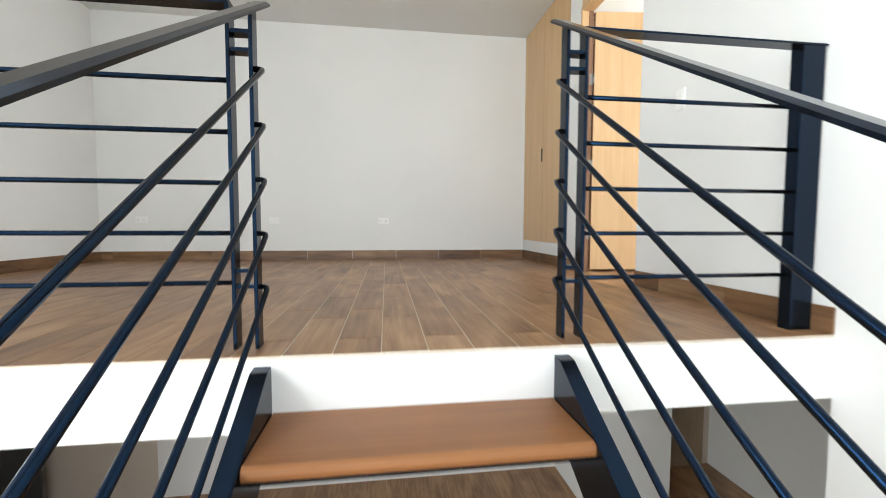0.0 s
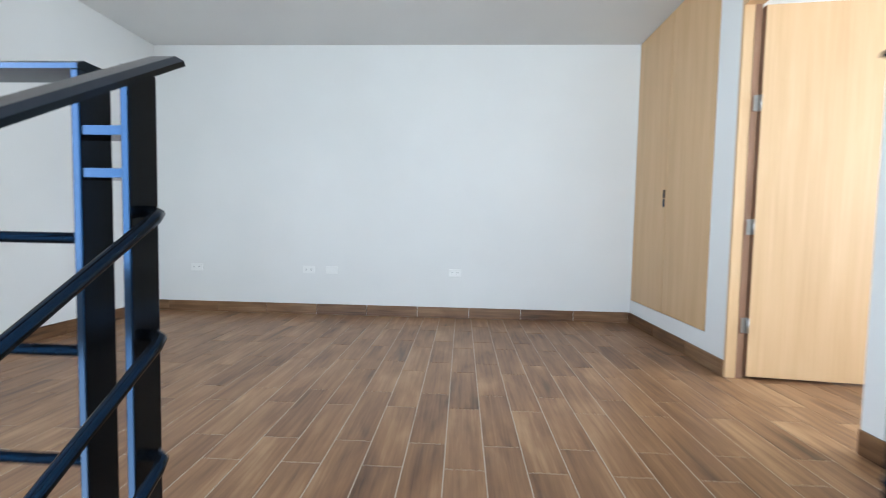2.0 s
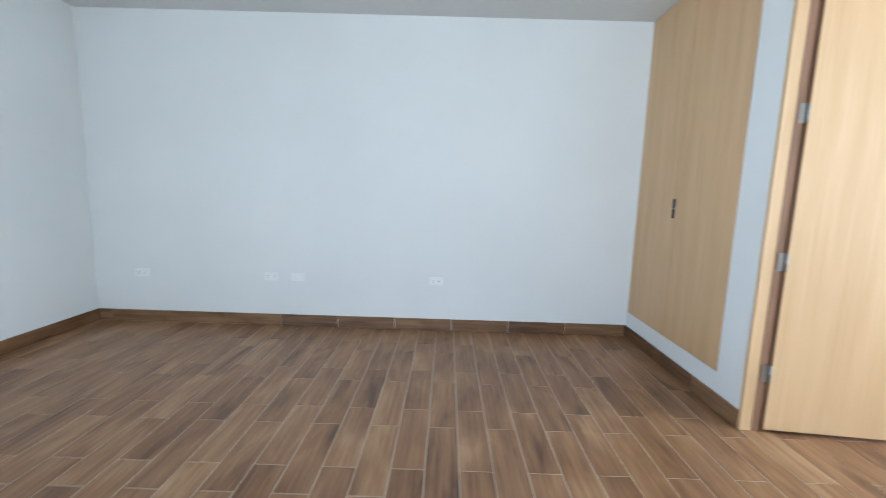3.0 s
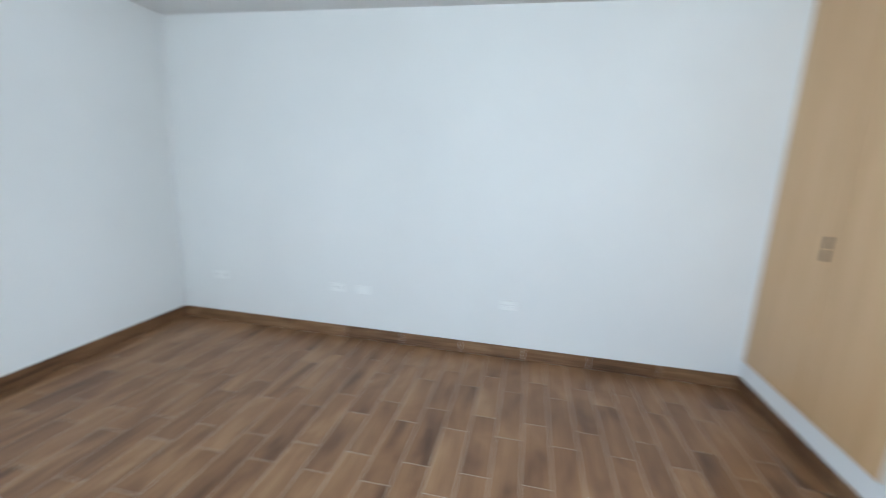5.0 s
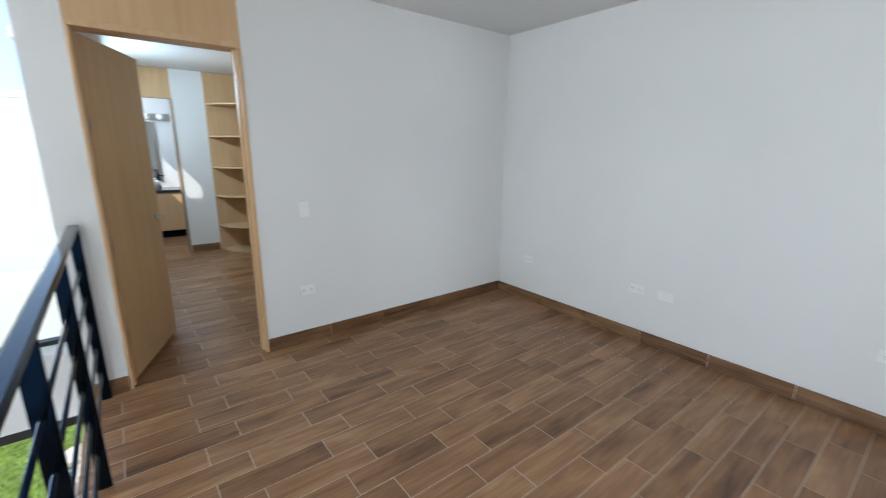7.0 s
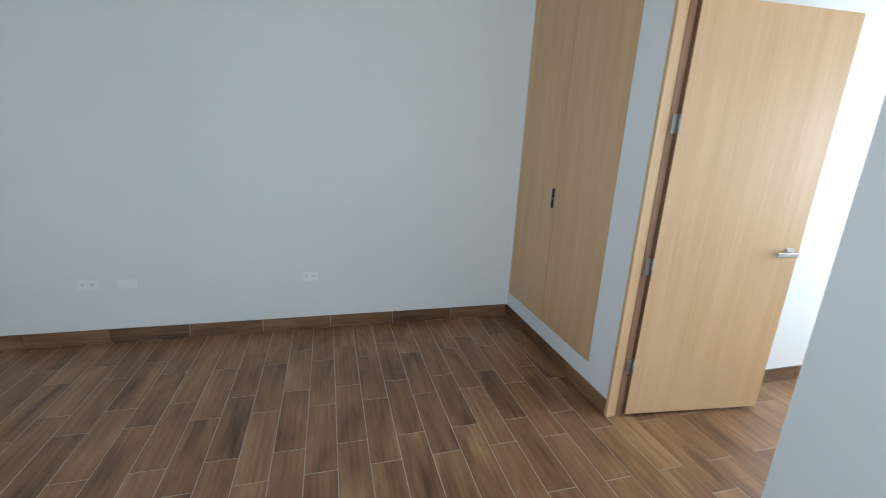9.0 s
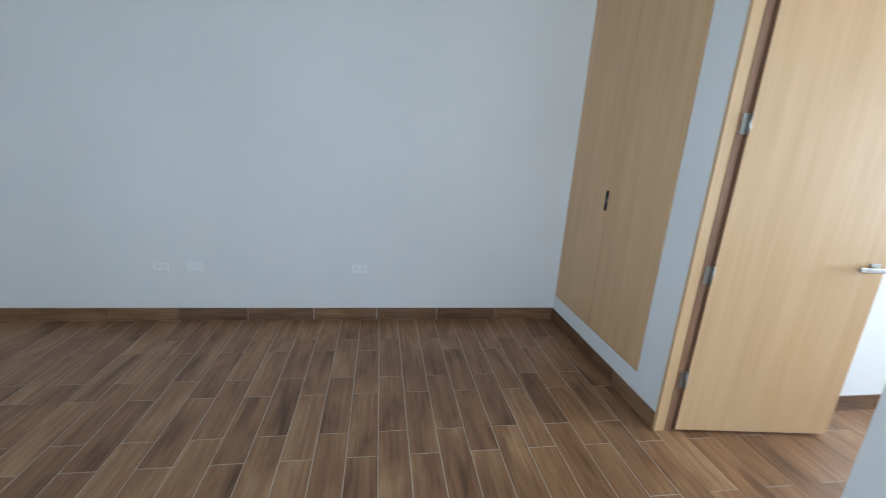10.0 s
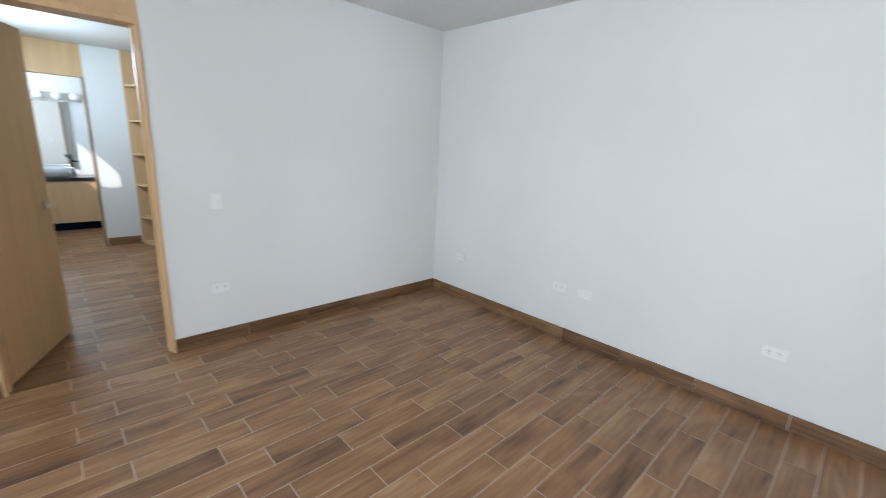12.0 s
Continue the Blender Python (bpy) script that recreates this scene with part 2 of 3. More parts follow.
structure("wall_bulkhead", boxes((W, WT, EDGE, EDGE + 0.12, CEIL + 0.15, HIGH + 0.15)), WHITE, "white wall above the loft edge", "wall")
slab = structure("slab", boxes((W, 0, EDGE, 0, SLAB, -0.012)), WHITE, "white painted edge of the upper floor slab", "floor slab")
floor = structure("floor", boxes((W, 0, EDGE + 0.004, 0, -0.0115, -0.0014)), GROUT, "brown wood-look tile floor with pale joints", "floor")

# lower level
structure("floor_lower", boxes((-6.5, 2.55, EDGE, 0.15, LOW - 0.15, LOW), (W - 0.15, WT, SOUTH, EDGE, LOW - 0.15, LOW)), TILE_JOINED, "brown wood-look floor of the lower level", "floor")
structure("wall_lower_north", boxes((-6.5, 0.45, -0.02, 0.15, LOW, SLAB)), WHITE, "white wall of the lower level", "wall")
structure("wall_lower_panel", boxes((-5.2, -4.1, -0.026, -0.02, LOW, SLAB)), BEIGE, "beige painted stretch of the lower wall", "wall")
structure("wall_lower_pier", boxes((0.45, 1.35, -0.9, 0.15, LOW, SLAB)), WHITE, "white wall pier of the lower level", "wall")
structure("wall_lower_east", boxes((2.4, 2.55, EDGE, 0.15, LOW, SLAB), (WT, 2.4, EDGE - 0.15, EDGE, LOW, SLAB)), WHITE, "white wall of the lower hall", "wall")
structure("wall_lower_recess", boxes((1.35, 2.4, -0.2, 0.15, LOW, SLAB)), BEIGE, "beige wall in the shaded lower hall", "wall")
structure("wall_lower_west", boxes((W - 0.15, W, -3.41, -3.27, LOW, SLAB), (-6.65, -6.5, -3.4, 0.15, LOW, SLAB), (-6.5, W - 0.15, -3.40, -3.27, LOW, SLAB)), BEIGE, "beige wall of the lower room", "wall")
structure("ceiling_lower", boxes((-6.5, W - 0.15, -3.40, 0.15, SLAB, SLAB + 0.1), (WT, 3.0, EDGE, 0.15, SLAB, SLAB + 0.1)), CEILING, "white ceiling of the lower level", "ceiling")

# hall behind the east doorway
structure("wall_hall_north", boxes((WT, 3.0, -1.33, -1.18, -0.2, CEIL)), WHITE, "white wall of the side hall behind the door", "wall")
structure("wall_hall_south", boxes((WT, 3.0, -3.6, -3.45, -0.2, CEIL)), WHITE, "white wall of the side hall", "wall")
structure("wall_hall_east", boxes((3.0, 3.15, -3.6, -1.05, -0.2, 0.8), (3.0, 3.15, -3.6, -1.05, 2.2, CEIL), (3.0, 3.15, -1.75, -1.05, 0.8, 2.2), (3.0, 3.15, -3.6, -3.1, 0.8, 2.2)),
          WHITE, "white end wall of the side hall with a window", "wall")
structure("ceiling_hall", boxes((WT, 3.15, -3.6, -1.05, CEIL, CEIL + 0.15)), CEILING, "white ceiling of the side hall", "ceiling")
structure("floor_hall", boxes((0, 3.0, -3.45, -1.20, -0.0115, -0.0014), (WT, 3.0, -3.45, -1.2, -0.13, -0.0115)), GROUT, "brown wood-look tile floor of the side hall", "floor")

# closet passage and bathroom behind the west doorway
WX, CX, BX, WC = W - 0.15, -8.35, -10.18, 2.475
structure("wall_closet", boxes(
    (CX - 0.12, WX, -1.15, -1.0, -0.2, WC), (CX - 0.12, CX, -2.44, -1.15, -0.2, WC),
    (BX, WX - 0.075, -3.44, -3.31, -0.2, 1.75), (BX, WX - 0.075, -3.44, -3.31, 2.46, WC), (-6.55, WX - 0.075, -3.44, -3.31, 1.75, 2.46),
    # Opening x -7.55 to -6.55 is added for the fill lamp.
    (WX - 0.075, WX, -3.40, -3.31, -0.2, WC), (-7.55, -6.55, -3.44, -3.31, 1.75, 2.03), (-7.55, -6.55, -3.44, -3.31, 2.25, 2.46),
    # The last box here is an unseen eave, added to block the sun.
    (-7.64, -7.55, -3.44, -3.31, 1.75, 2.46), (-7.60, -6.35, -3.66, -3.44, 2.30, 2.38),
    (-8.65, -7.64, -3.44, -3.31, 1.75, 1.93), (-8.70, -8.65, -3.44, -3.31, 1.75, 2.46), (BX, -9.95, -3.44, -3.31, 1.75, 2.46)),
    WHITE, "white walls of the walk-in closet passage, with an added opening and sun-blocking eave", "wall")
structure("wall_bathroom", boxes((BX - 0.15, BX, -3.44, -1.0, -0.2, WC), (BX, CX - 0.12, -1.15, -1.0, -0.2, WC)), WHITE, "white bathroom wall behind the vanity", "wall")
structure("ceiling_closet", boxes((BX - 0.15, WX, -3.44, -1.0, WC, WC + 0.15)), CEILING, "white ceiling of the closet passage", "ceiling")
structure("floor_closet", boxes((BX, W, -3.31, -1.15, -0.0115, -0.0014), (BX, WX, -3.44, -1.15, -0.13, -0.0115)), GROUT, "brown wood-look tile floor of the closet passage", "floor")


# ---- wardrobe in the east wall ----
ward = thing("wardrobe", (0, -0.605, 0), "built-in light oak wardrobe with two closed doors", "wardrobe")
part("body", boxes((0.03, 0.06, -1.195 + 0.605, -0.02 + 0.605, 0.222, CEIL - 0.004), (0.06, 0.62, -0.585, 0.585, 0.222, 0.245)), OAK, ward)
for lo, hi in ((-0.589, -0.003), (0.003, 0.585)):
    leaf = part("door", boxes((-0.002, 0.02, lo, hi, 0.221, CEIL - 0.006), bevel=0.0015), OAK, ward)
    if lo > 0:
        part("handle", boxes((-0.006, 0.004, 0.018, 0.048, 1.058, 1.122), (-0.006, 0.004, 0.018, 0.048, 1.128, 1.192), bevel=0.002), BLACK, leaf, "black recessed pull")


def door_frame(name, x0, x1, y0, y1, head, both, label):
    """Oak lining of a doorway with a veneered panel up to the ceiling. both: lined on both sides."""
    f = thing(name, ((x0 + x1) / 2, (y0 + y1) / 2, 0), label, "door frame")
    cx, cy = (x0 + x1) / 2, (y0 + y1) / 2
    a, b, c, d = x0 - cx - 0.006, x1 - cx + 0.006, y0 - cy, y1 - cy
    if both:
        part("jamb", boxes((a, b, c, c + 0.020, 0.001, head), bevel=0.002), OAK, f)
        part("stop", boxes((a + 0.05, b - 0.05, c + 0.020, c + 0.032, 0.001, head)), OAK, f)
    part("jamb", boxes((a, b, d - 0.020, d, 0.001, head), bevel=0.002), OAK, f)
    part("head", boxes((a, b, c, d, head, head + 0.035), bevel=0.002), OAK, f)
    if both:
        part("stop", boxes((a + 0.05, b - 0.05, d - 0.032, d - 0.020, 0.001, head)), OAK, f)
    if not both:
        # Brown strip stands in for shade on the jamb's inner face.
        part("reveal", boxes((a + 0.060, b - 0.004, d - 0.0235, d - 0.0203, 0.001, head)), RAW_AND_SHADE, f, "shade on the inner jamb, painted as a brown strip")
    part("overpanel", boxes((a + 0.008, b - 0.008, c, d, head + 0.036, CEIL - 0.003), bevel=0.0015), OAK, f)
    return f


door_frame("door_frame", 0, WT, -2.262, -1.412, 2.165, False, "light oak door lining with a tall panel above")
door_frame("door_frame", W - 0.15, W, -3.268, -2.428, 2.10, True, "light oak door lining with a tall panel above")


def door_leaf(hinge, angle, width, height, label):
    """A leaf that runs along +x from its hinge line; its faces look to -y and +y."""
    d = thing("door", hinge, label, "door", "interior doors")
    d.rotation_euler = (0, 0, radians(angle))
    part("leaf", boxes((0.003, width, 0, 0.04, 0.018, height), bevel=0.002), OAK, d)
    part("leaf_edge", boxes((0.0015, 0.0031, 0.002, 0.038, 0.013, height - 0.001)), RAW_AND_SHADE, d, "raw brown door edge")
    for z in (0.32, 0.90, 1.61):
        h = bmesh.new()
        tube(h, [(-0.004, -0.004, z - 0.045), (-0.004, -0.004, z + 0.045)], 0.0065)
        box(h, -0.003, 0.003, -0.004, 0.034, z - 0.045, z + 0.045)
        box(h, -0.036, -0.004, 0.004, 0.008, z - 0.045, z + 0.045)
        part("hinge", h, HINGE, d, "satin nickel hinge, darkened for the shade at the jamb")
    for s, y in ((-1, 0.0), (1, 0.04)):
        hb = bmesh.new()
        hx = width - 0.065
        box(hb, hx - 0.025, hx + 0.025, min(y, y + s * 0.008), max(y, y + s * 0.008), 0.955, 1.005, bevel=0.002)
        tube(hb, [(hx, y, 0.98), (hx, y + s * 0.045, 0.98)], 0.009)
        box(hb, hx - 0.12, hx + 0.012, min(y + s * 0.038, y + s * 0.052), max(y + s * 0.038, y + s * 0.052), 0.968, 0.992, bevel=0.004)
        part("handle", hb, STEEL, d, "brushed steel lever handle")
    return d


door_leaf((0.102, -1.449, 0), -6.2, 0.866, 2.155, "light oak veneer door standing open into the hall")
door_leaf((-4.668, -3.240, 0), 157.4, 0.79, 2.092, "light oak veneer door standing half open into the closet")


# ---- sockets and switches ----
def wall_plate(place, turn, label, kind):
    p = thing("switch" if kind == "switch" else "socket", place, label, "switch" if kind == "switch" else "socket", "wall plates")
    p.rotation_euler = (0, 0, radians(turn))
    w, h = (0.036, 0.058) if kind == "switch" else (0.058, 0.036)
    part("plate", boxes((-w, w, -0.008, 0.0, -h, h), bevel=0.003), PLASTIC, p)
    if kind == "socket":
        for cx in (-0.026, 0.026):
            part("outlet", boxes((cx - 0.017, cx + 0.017, -0.010, -0.007, -0.018, 0.018), bevel=0.001), PLASTIC, p)
            part("slots", boxes((cx - 0.008, cx - 0.004, -0.0106, -0.009, 0.0, 0.010), (cx + 0.004, cx + 0.008, -0.0106, -0.009, 0.0, 0.010), (cx - 0.003, cx + 0.003, -0.0106, -0.009, -0.011, -0.006)), SLOT, p, "dark contact slots")
    if kind == "switch":
        part("rocker", boxes((-0.018, 0.018, -0.012, -0.007, -0.034, 0.034), bevel=0.002), PLASTIC, p)
    return p


for x in (-4.180, -3.065, -1.650):
    wall_plate((x, 0, 0.432), 0, "white double socket low on the white wall", "socket")
wall_plate((-2.84, 0, 0.432), 0, "blank white cover plate low on the white wall", "blank")
wall_plate((W, -2.110, 0.425), 90, "white double socket low beside the doorway", "socket")
wall_plate((W, -2.095, 1.055), 90, "white light switch beside the doorway", "switch")
wall_plate((0, -2.637, 1.09), -90, "white light switch by the stair landing", "switch")


# ---- railings ----
RY = -3.386


def bar(name, a, b, r, parent):
    return part(name, tube(bmesh.new(), [a, b], r), BLACK, parent)


def handrail(bm, a, b, w=0.054, h=0.013):
    """A flat rail with eased top edges from a to b (tops of the rail's middle)."""
    a, b = Vector(a), Vector(b)
    d = (b - a).normalized()
    side = d.cross(Vector((0, 0, 1))).normalized()
    up = side.cross(d)
    prof = [(-w / 2, -h), (w / 2, -h), (w / 2, -0.006), (w / 2 - 0.010, 0), (-w / 2 + 0.010, 0), (-w / 2, -0.006)]
    rings = [[bm.verts.new(p + u * side + v * up) for u, v in prof] for p in (a, b)]
    bm.faces.new(rings[0])
    bm.faces.new(rings[1][::-1])
    for i in range(6):
        j = (i + 1) % 6
        bm.faces.new((rings[0][i], rings[1][i], rings[1][j], rings[0][j]))
    bmesh.ops.recalc_face_normals(bm, faces=bm.faces)
    return bm


LEVELS = (0.838, 0.681, 0.524, 0.367, 0.210)


def landing_railing(x0, x1, posts, label):
    r = thing("railing", ((x0 + x1) / 2, RY, 0), label, "railing", "landing railings")
    cx = (x0 + x1) / 2
    part("handrail", handrail(bmesh.new(), (x0 - cx, 0, 1.07), (x1 - cx, 0, 1.07)), BLACK, r)
    for a, b, dy in posts:
        part("post", boxes((a - cx, b - cx, -dy, dy, 0.0, 1.058), bevel=0.002), BLACK, r)
    for z in LEVELS:
        bar("rod", (x0 - cx + 0.01, 0, z), (x1 - cx - 0.01, 0, z), 0.008, r)
    return r


landing_railing(-4.584, -2.085, [(-4.558, -4.546, 0.025), (-3.71, -3.698, 0.025), (-2.88, -2.868, 0.025), (-2.097, -2.085, 0.025)],
                "black steel landing railing with five thin rods")
landing_railing(-0.947, -0.004, [(-0.947, -0.935, 0.025), (-0.105, -0.012, 0.025)], "short black steel landing railing against the wall")

SLOPE = 0.585
Y_END = EDGE - 0.296 * 14


def stair_railing(xp, inner, lift, label):
    """Railing down one side of the stair. xp: the post's middle; inner: +1 or -1 towards the steps; lift: height above the nominal line."""
    r = thing("stair_railing", (xp, RY, 0), label, "stair railing", "stair railings")
    drop = Y_END + 0.1 - RY
    part("handrail", handrail(bmesh.new(), (inner * 0.020, 0.020, 1.083 + lift), (inner * 0.020, drop, 1.089 + lift + 0.600 * (drop - 0.03))), BLACK, r)
    part("post", boxes((-0.006, 0.006, -0.025, 0.025, 0.0, 1.056 + lift), bevel=0.002), BLACK, r)
    for y in (Y_END / 2 + EDGE / 2 - RY, drop + 0.05):
        foot = -0.03 + SLOPE * (y + RY - EDGE)
        part("post", boxes((-0.006, 0.006, y - 0.025, y + 0.025, foot - 0.05, 1.04 + SLOPE * y), bevel=0.003), BLACK, r)
    for i in range(5):
        z = 0.868 + lift - 0.17 * i
        xr = inner * 0.030
        pts = [(0, 0.0, z), (inner * 0.018, 0.0, z), (inner * 0.027, -0.004, z - 0.003), (xr, -0.016, z - 0.011), (xr, -0.05, z - 0.032), (xr, drop, z + 0.635 * drop)]
        part("rod", tube(bmesh.new(), pts, 0.0085), BLACK, r)
    other = -inner
    for z in (0.98, 0.925, 0.25, 0.20):
        part("cross_bar", boxes(tuple(sorted((other * 0.006, other * 0.058))) + (-0.023, 0.018, z - 0.006, z + 0.006)), BLACK, r)
    return r


stair_railing(-2.025, 1, 0.008, "black steel stair railing with sloping rods")
stair_railing(-1.007, -1, 0.021, "black steel stair railing with sloping rods")

# ---- stair ----
stair = thing("staircase", (-1.517, EDGE, LOW), "open staircase with orange-brown wooden treads on black steel", "staircase")
for s in (-1, 1):
    x0, x1 = (s * 0.445, s * 0.495) if s > 0 else (-0.495, -0.445)
    n_ = 14
    yb, zb = -0.296 * n_, 0.0
    zt = -LOW
    out = [(-0.001, zt - 0.03), (-0.045, zt - 0.035), (yb - 0.30, zb + 0.001), (yb + 0.05, zb + 0.001), (-0.001, zt - 0.245)]
    part("stringer", prism(bmesh.new(), out, "x", x0, x1, bevel=0.002), BLACK, stair)
for i in range(14):
    z = -LOW - 0.174 * (i + 1)
    y1 = -0.0005 - 0.296 * i
    y0 = y1 - 0.292
    bm = prism(bmesh.new(), [(y1, z), (y1, z - 0.042), (y0 + 0.012, z - 0.042), (y0 + 0.002, z - 0.034), (y0, z - 0.021), (y0 + 0.002, z - 0.008), (y0 + 0.012, z)], "x", -0.442, 0.442)
    part("tread", bm, TREAD, stair)
    part("bracket", boxes((-0.444, 0.444, y0 + 0.02, y0 + 0.055, z - 0.056, z - 0.043), (-0.444, 0.444, y1 - 0.05, y1 - 0.015, z - 0.056, z - 0.043)), BLACK, stair)


# ---- windows in the west wall ----
def window_unit(name, x, y0, y1, z0, z1, splits, label, t=0.05, bars=()):
    w = thing(name, (x, (y0 + y1) / 2, z0), label, "window")
    w["kind"] = "structure"
    cy, h = (y0 + y1) / 2, z1 - z0
    a, b = y0 - cy, y1 - cy
    part("window_frame", boxes((-0.03, 0.03, a, b, 0, t), (-0.03, 0.03, a, b, h - t, h), (-0.03, 0.03, a, a + t, t, h - t), (-0.03, 0.03, b - t, b, t, h - t), bevel=0.003), BLACK_ALU, w)
    splits = sorted(splits)
    for z in bars:
        part("transom", boxes((-0.03, 0.03, a + t, b - t, z - z0 - 0.02, z - z0 + 0.02), bevel=0.003), BLACK_ALU, w)
    edges = [a + t] + [s - cy for s in splits] + [b - t]
    for s in splits:
        part("mullion", boxes((-0.03, 0.03, s - cy - 0.025, s - cy + 0.025, t, h - t), bevel=0.003), BLACK_ALU, w)
    for lo, hi in zip(edges, edges[1:]):
        g = part("pane", boxes((-0.004, 0.004, lo, hi, t, h - t)), GLASS, w)
        g.visible_shadow = False
    return w


window_unit("window_1", W - 0.185, -8.65, -3.417, 0.335, 3.43, (-5.2, -6.9), "tall black-framed window over the garden", 0.035, (2.35,))
window_unit("window_2", W - 0.045, -8.598, -3.465, LOW, -0.074, (-3.98, -5.4, -7.0), "black-framed garden door of the lower level", 0.06)
window_unit("window_3", 3.07, -3.1, -1.75, 0.8, 2.2, (), "window at the end of the side hall")


# ---- closet passage ----
pier_panel = thing("bathroom_door_frame", (CX - 0.06, -2.85, 0), "oak lining and panel over the bathroom doorway", "door frame")
part("jamb", boxes((-0.068, 0.068, 0.385, 0.409, 0.001, 2.098)), DOOR_BROWN, pier_panel)
part("overpanel", boxes((-0.055, 0.055, -0.455, 0.409, 2.100, WC - 0.003)), OAK, pier_panel)

shelves = thing("corner_shelf", (CX, -1.62, 0), "light oak corner shelves with rounded fronts", "shelf")
part("back", boxes((0.002, 0.020, -0.44, 0.46, 0.001, WC - 0.003)), OAK, shelves)
part("side", boxes((0.020, 0.62, 0.10, 0.12, 0.001, WC - 0.003)), OAK, shelves)
for z in (0.02, 0.375, 0.81, 1.215, 1.635, 2.06):
    o = [(0.020, 0.10), (0.020, -0.43)] + [(0.020 + 0.56 * math.sin(a), 0.10 - 0.53 * math.cos(a)) for a in (math.pi / 2 * k / 10 for k in range(1, 10))] + [(0.58, 0.10)]
    part("shelf", prism(bmesh.new(), o, "z", z - 0.02, z), OAK_FLAT, shelves)
unit = thing("drawer_unit", (-6.85, -1.72, 0), "oak drawer unit in the closet passage", "drawer unit")
part("carcass", boxes((-0.86, 0.9, -0.03, 0.55, 0.001, 2.46)), OAK, unit)
for z in (0.06, 0.315, 0.565, 0.815, 1.065):
    d = part("drawer", boxes((-0.84, 0.0, -0.052, -0.032, z, z + 0.237), bevel=0.002), OAK, unit)
    part("pull", boxes((-0.80, -0.62, -0.062, -0.053, z + 0.20, z + 0.225), bevel=0.002), BLACK, d, "dark pull")

vanity = thing("vanity", (-9.895, -2.55, 0), "oak bathroom vanity with a black stone top", "vanity")
part("plinth", boxes((-0.28, 0.18, -0.74, 0.80, 0.001, 0.12)), BLACK, vanity)
part("cabinet", boxes((-0.28, 0.24, -0.78, 0.82, 0.12, 0.74), bevel=0.002), OAK, vanity)
for lo in (-0.775, -0.245, 0.285):
    part("door", boxes((0.242, 0.26, lo, lo + 0.525, 0.125, 0.735), bevel=0.002), OAK, vanity)
part("worktop", boxes((-0.285, 0.275, -0.80, 0.84, 0.742, 0.79), bevel=0.004), STONE_TOP, vanity)
basin = thing("basin", (-9.86, -2.84, 0.79), "white ceramic vessel basin on the vanity", "basin")
bm = bmesh.new()
prof = [(0.10, 0.001), (0.17, 0.012), (0.205, 0.13), (0.20, 0.135), (0.165, 0.04), (0.02, 0.03)]
rings = [[bm.verts.new((r * math.cos(a), r * 1.15 * math.sin(a), z)) for a in (2 * math.pi * k / 28 for k in range(28))] for r, z in prof]
for a, b in zip(rings, rings[1:]):
    for k in range(28):
        bm.faces.new((a[k], a[(k + 1) % 28], b[(k + 1) % 28], b[k])).smooth = True
bm.faces.new(rings[0][::-1])
bm.faces.new(rings[-1])
part("bowl", bm, CERAMIC, basin)
tap = thing("tap", (-10.05, -2.60, 0.79), "tall black tap beside the basin", "tap")
part("spout", tube(bmesh.new(), [(0, 0, 0.001), (0, 0, 0.27), (0.02, 0, 0.29), (0.15, -0.05, 0.29), (0.16, -0.05, 0.27)], 0.013), BLACK, tap)
part("lever", boxes((-0.01, 0.01, 0.012, 0.08, 0.20, 0.215), bevel=0.002), BLACK, tap)
glass_m = thing("mirror", (BX, -2.88, 0.91), "frameless wall mirror above the vanity", "mirror")
part("pane", boxes((0.003, 0.012, -0.35, 0.32, 0, 0.96)), MIRROR, glass_m)
for y in (0.322, -0.375):
    part("side_trim", boxes((0.003, 0.016, y, y + 0.023, -0.02, 0.98)), STEEL, glass_m)
lamp_bar = thing("vanity_light", (BX, -2.75, 1.95), "row of round opal bulbs above the mirror", "wall lamp")
part("backplate", boxes((0.002, 0.03, -0.42, 0.42, -0.05, 0.05), bevel=0.003), STEEL, lamp_bar)
for y in (-0.10, 0.10, 0.30):
    bm = bmesh.new()
    bmesh.ops.create_uvsphere(bm, u_segments=20, v_segments=12, radius=0.058, matrix=Matrix.Translation((0.085, y, 0)))
    for f in bm.faces:
        f.smooth = True
    part("bulb", bm, OPAL, lamp_bar)

# ---- lower level furniture ----
fridge = thing("refrigerator", (-5.5, -0.62, LOW), "tall black refrigerator in the lower room", "refrigerator")
part("body", boxes((-0.45, 0.45, -0.30, 0.36, 0.02, 1.85), bevel=0.01), BLACK_ALU, fridge)
part("door", boxes((-0.45, 0.45, -0.345, -0.302, 0.65, 1.85), bevel=0.008), BLACK_ALU, fridge)
part("door", boxes((-0.45, 0.45, -0.345, -0.302, 0.02, 0.64), bevel=0.008), BLACK_ALU, fridge)
part("handle", tube(bmesh.new(), [(0.38, -0.385, 0.75), (0.38, -0.385, 1.5)], 0.011), STEEL, fridge)
low_door = thing("door", (1.87, -0.205, LOW), "beige-brown closed door in the lower hall", "door", "interior doors")
part("leaf", boxes((-0.42, 0.42, -0.035, 0.0, 0.01, 2.2), bevel=0.002), DOOR_BROWN, low_door)

# ---- garden ----
GZ = LOW - 0.12
ground = structure("ground", boxes((-400, 400, -400, 400, GZ - 0.3, GZ)), SOIL, "lawn and ground round the house", "ground")
rng = random.Random(4)
bm = bmesh.new()
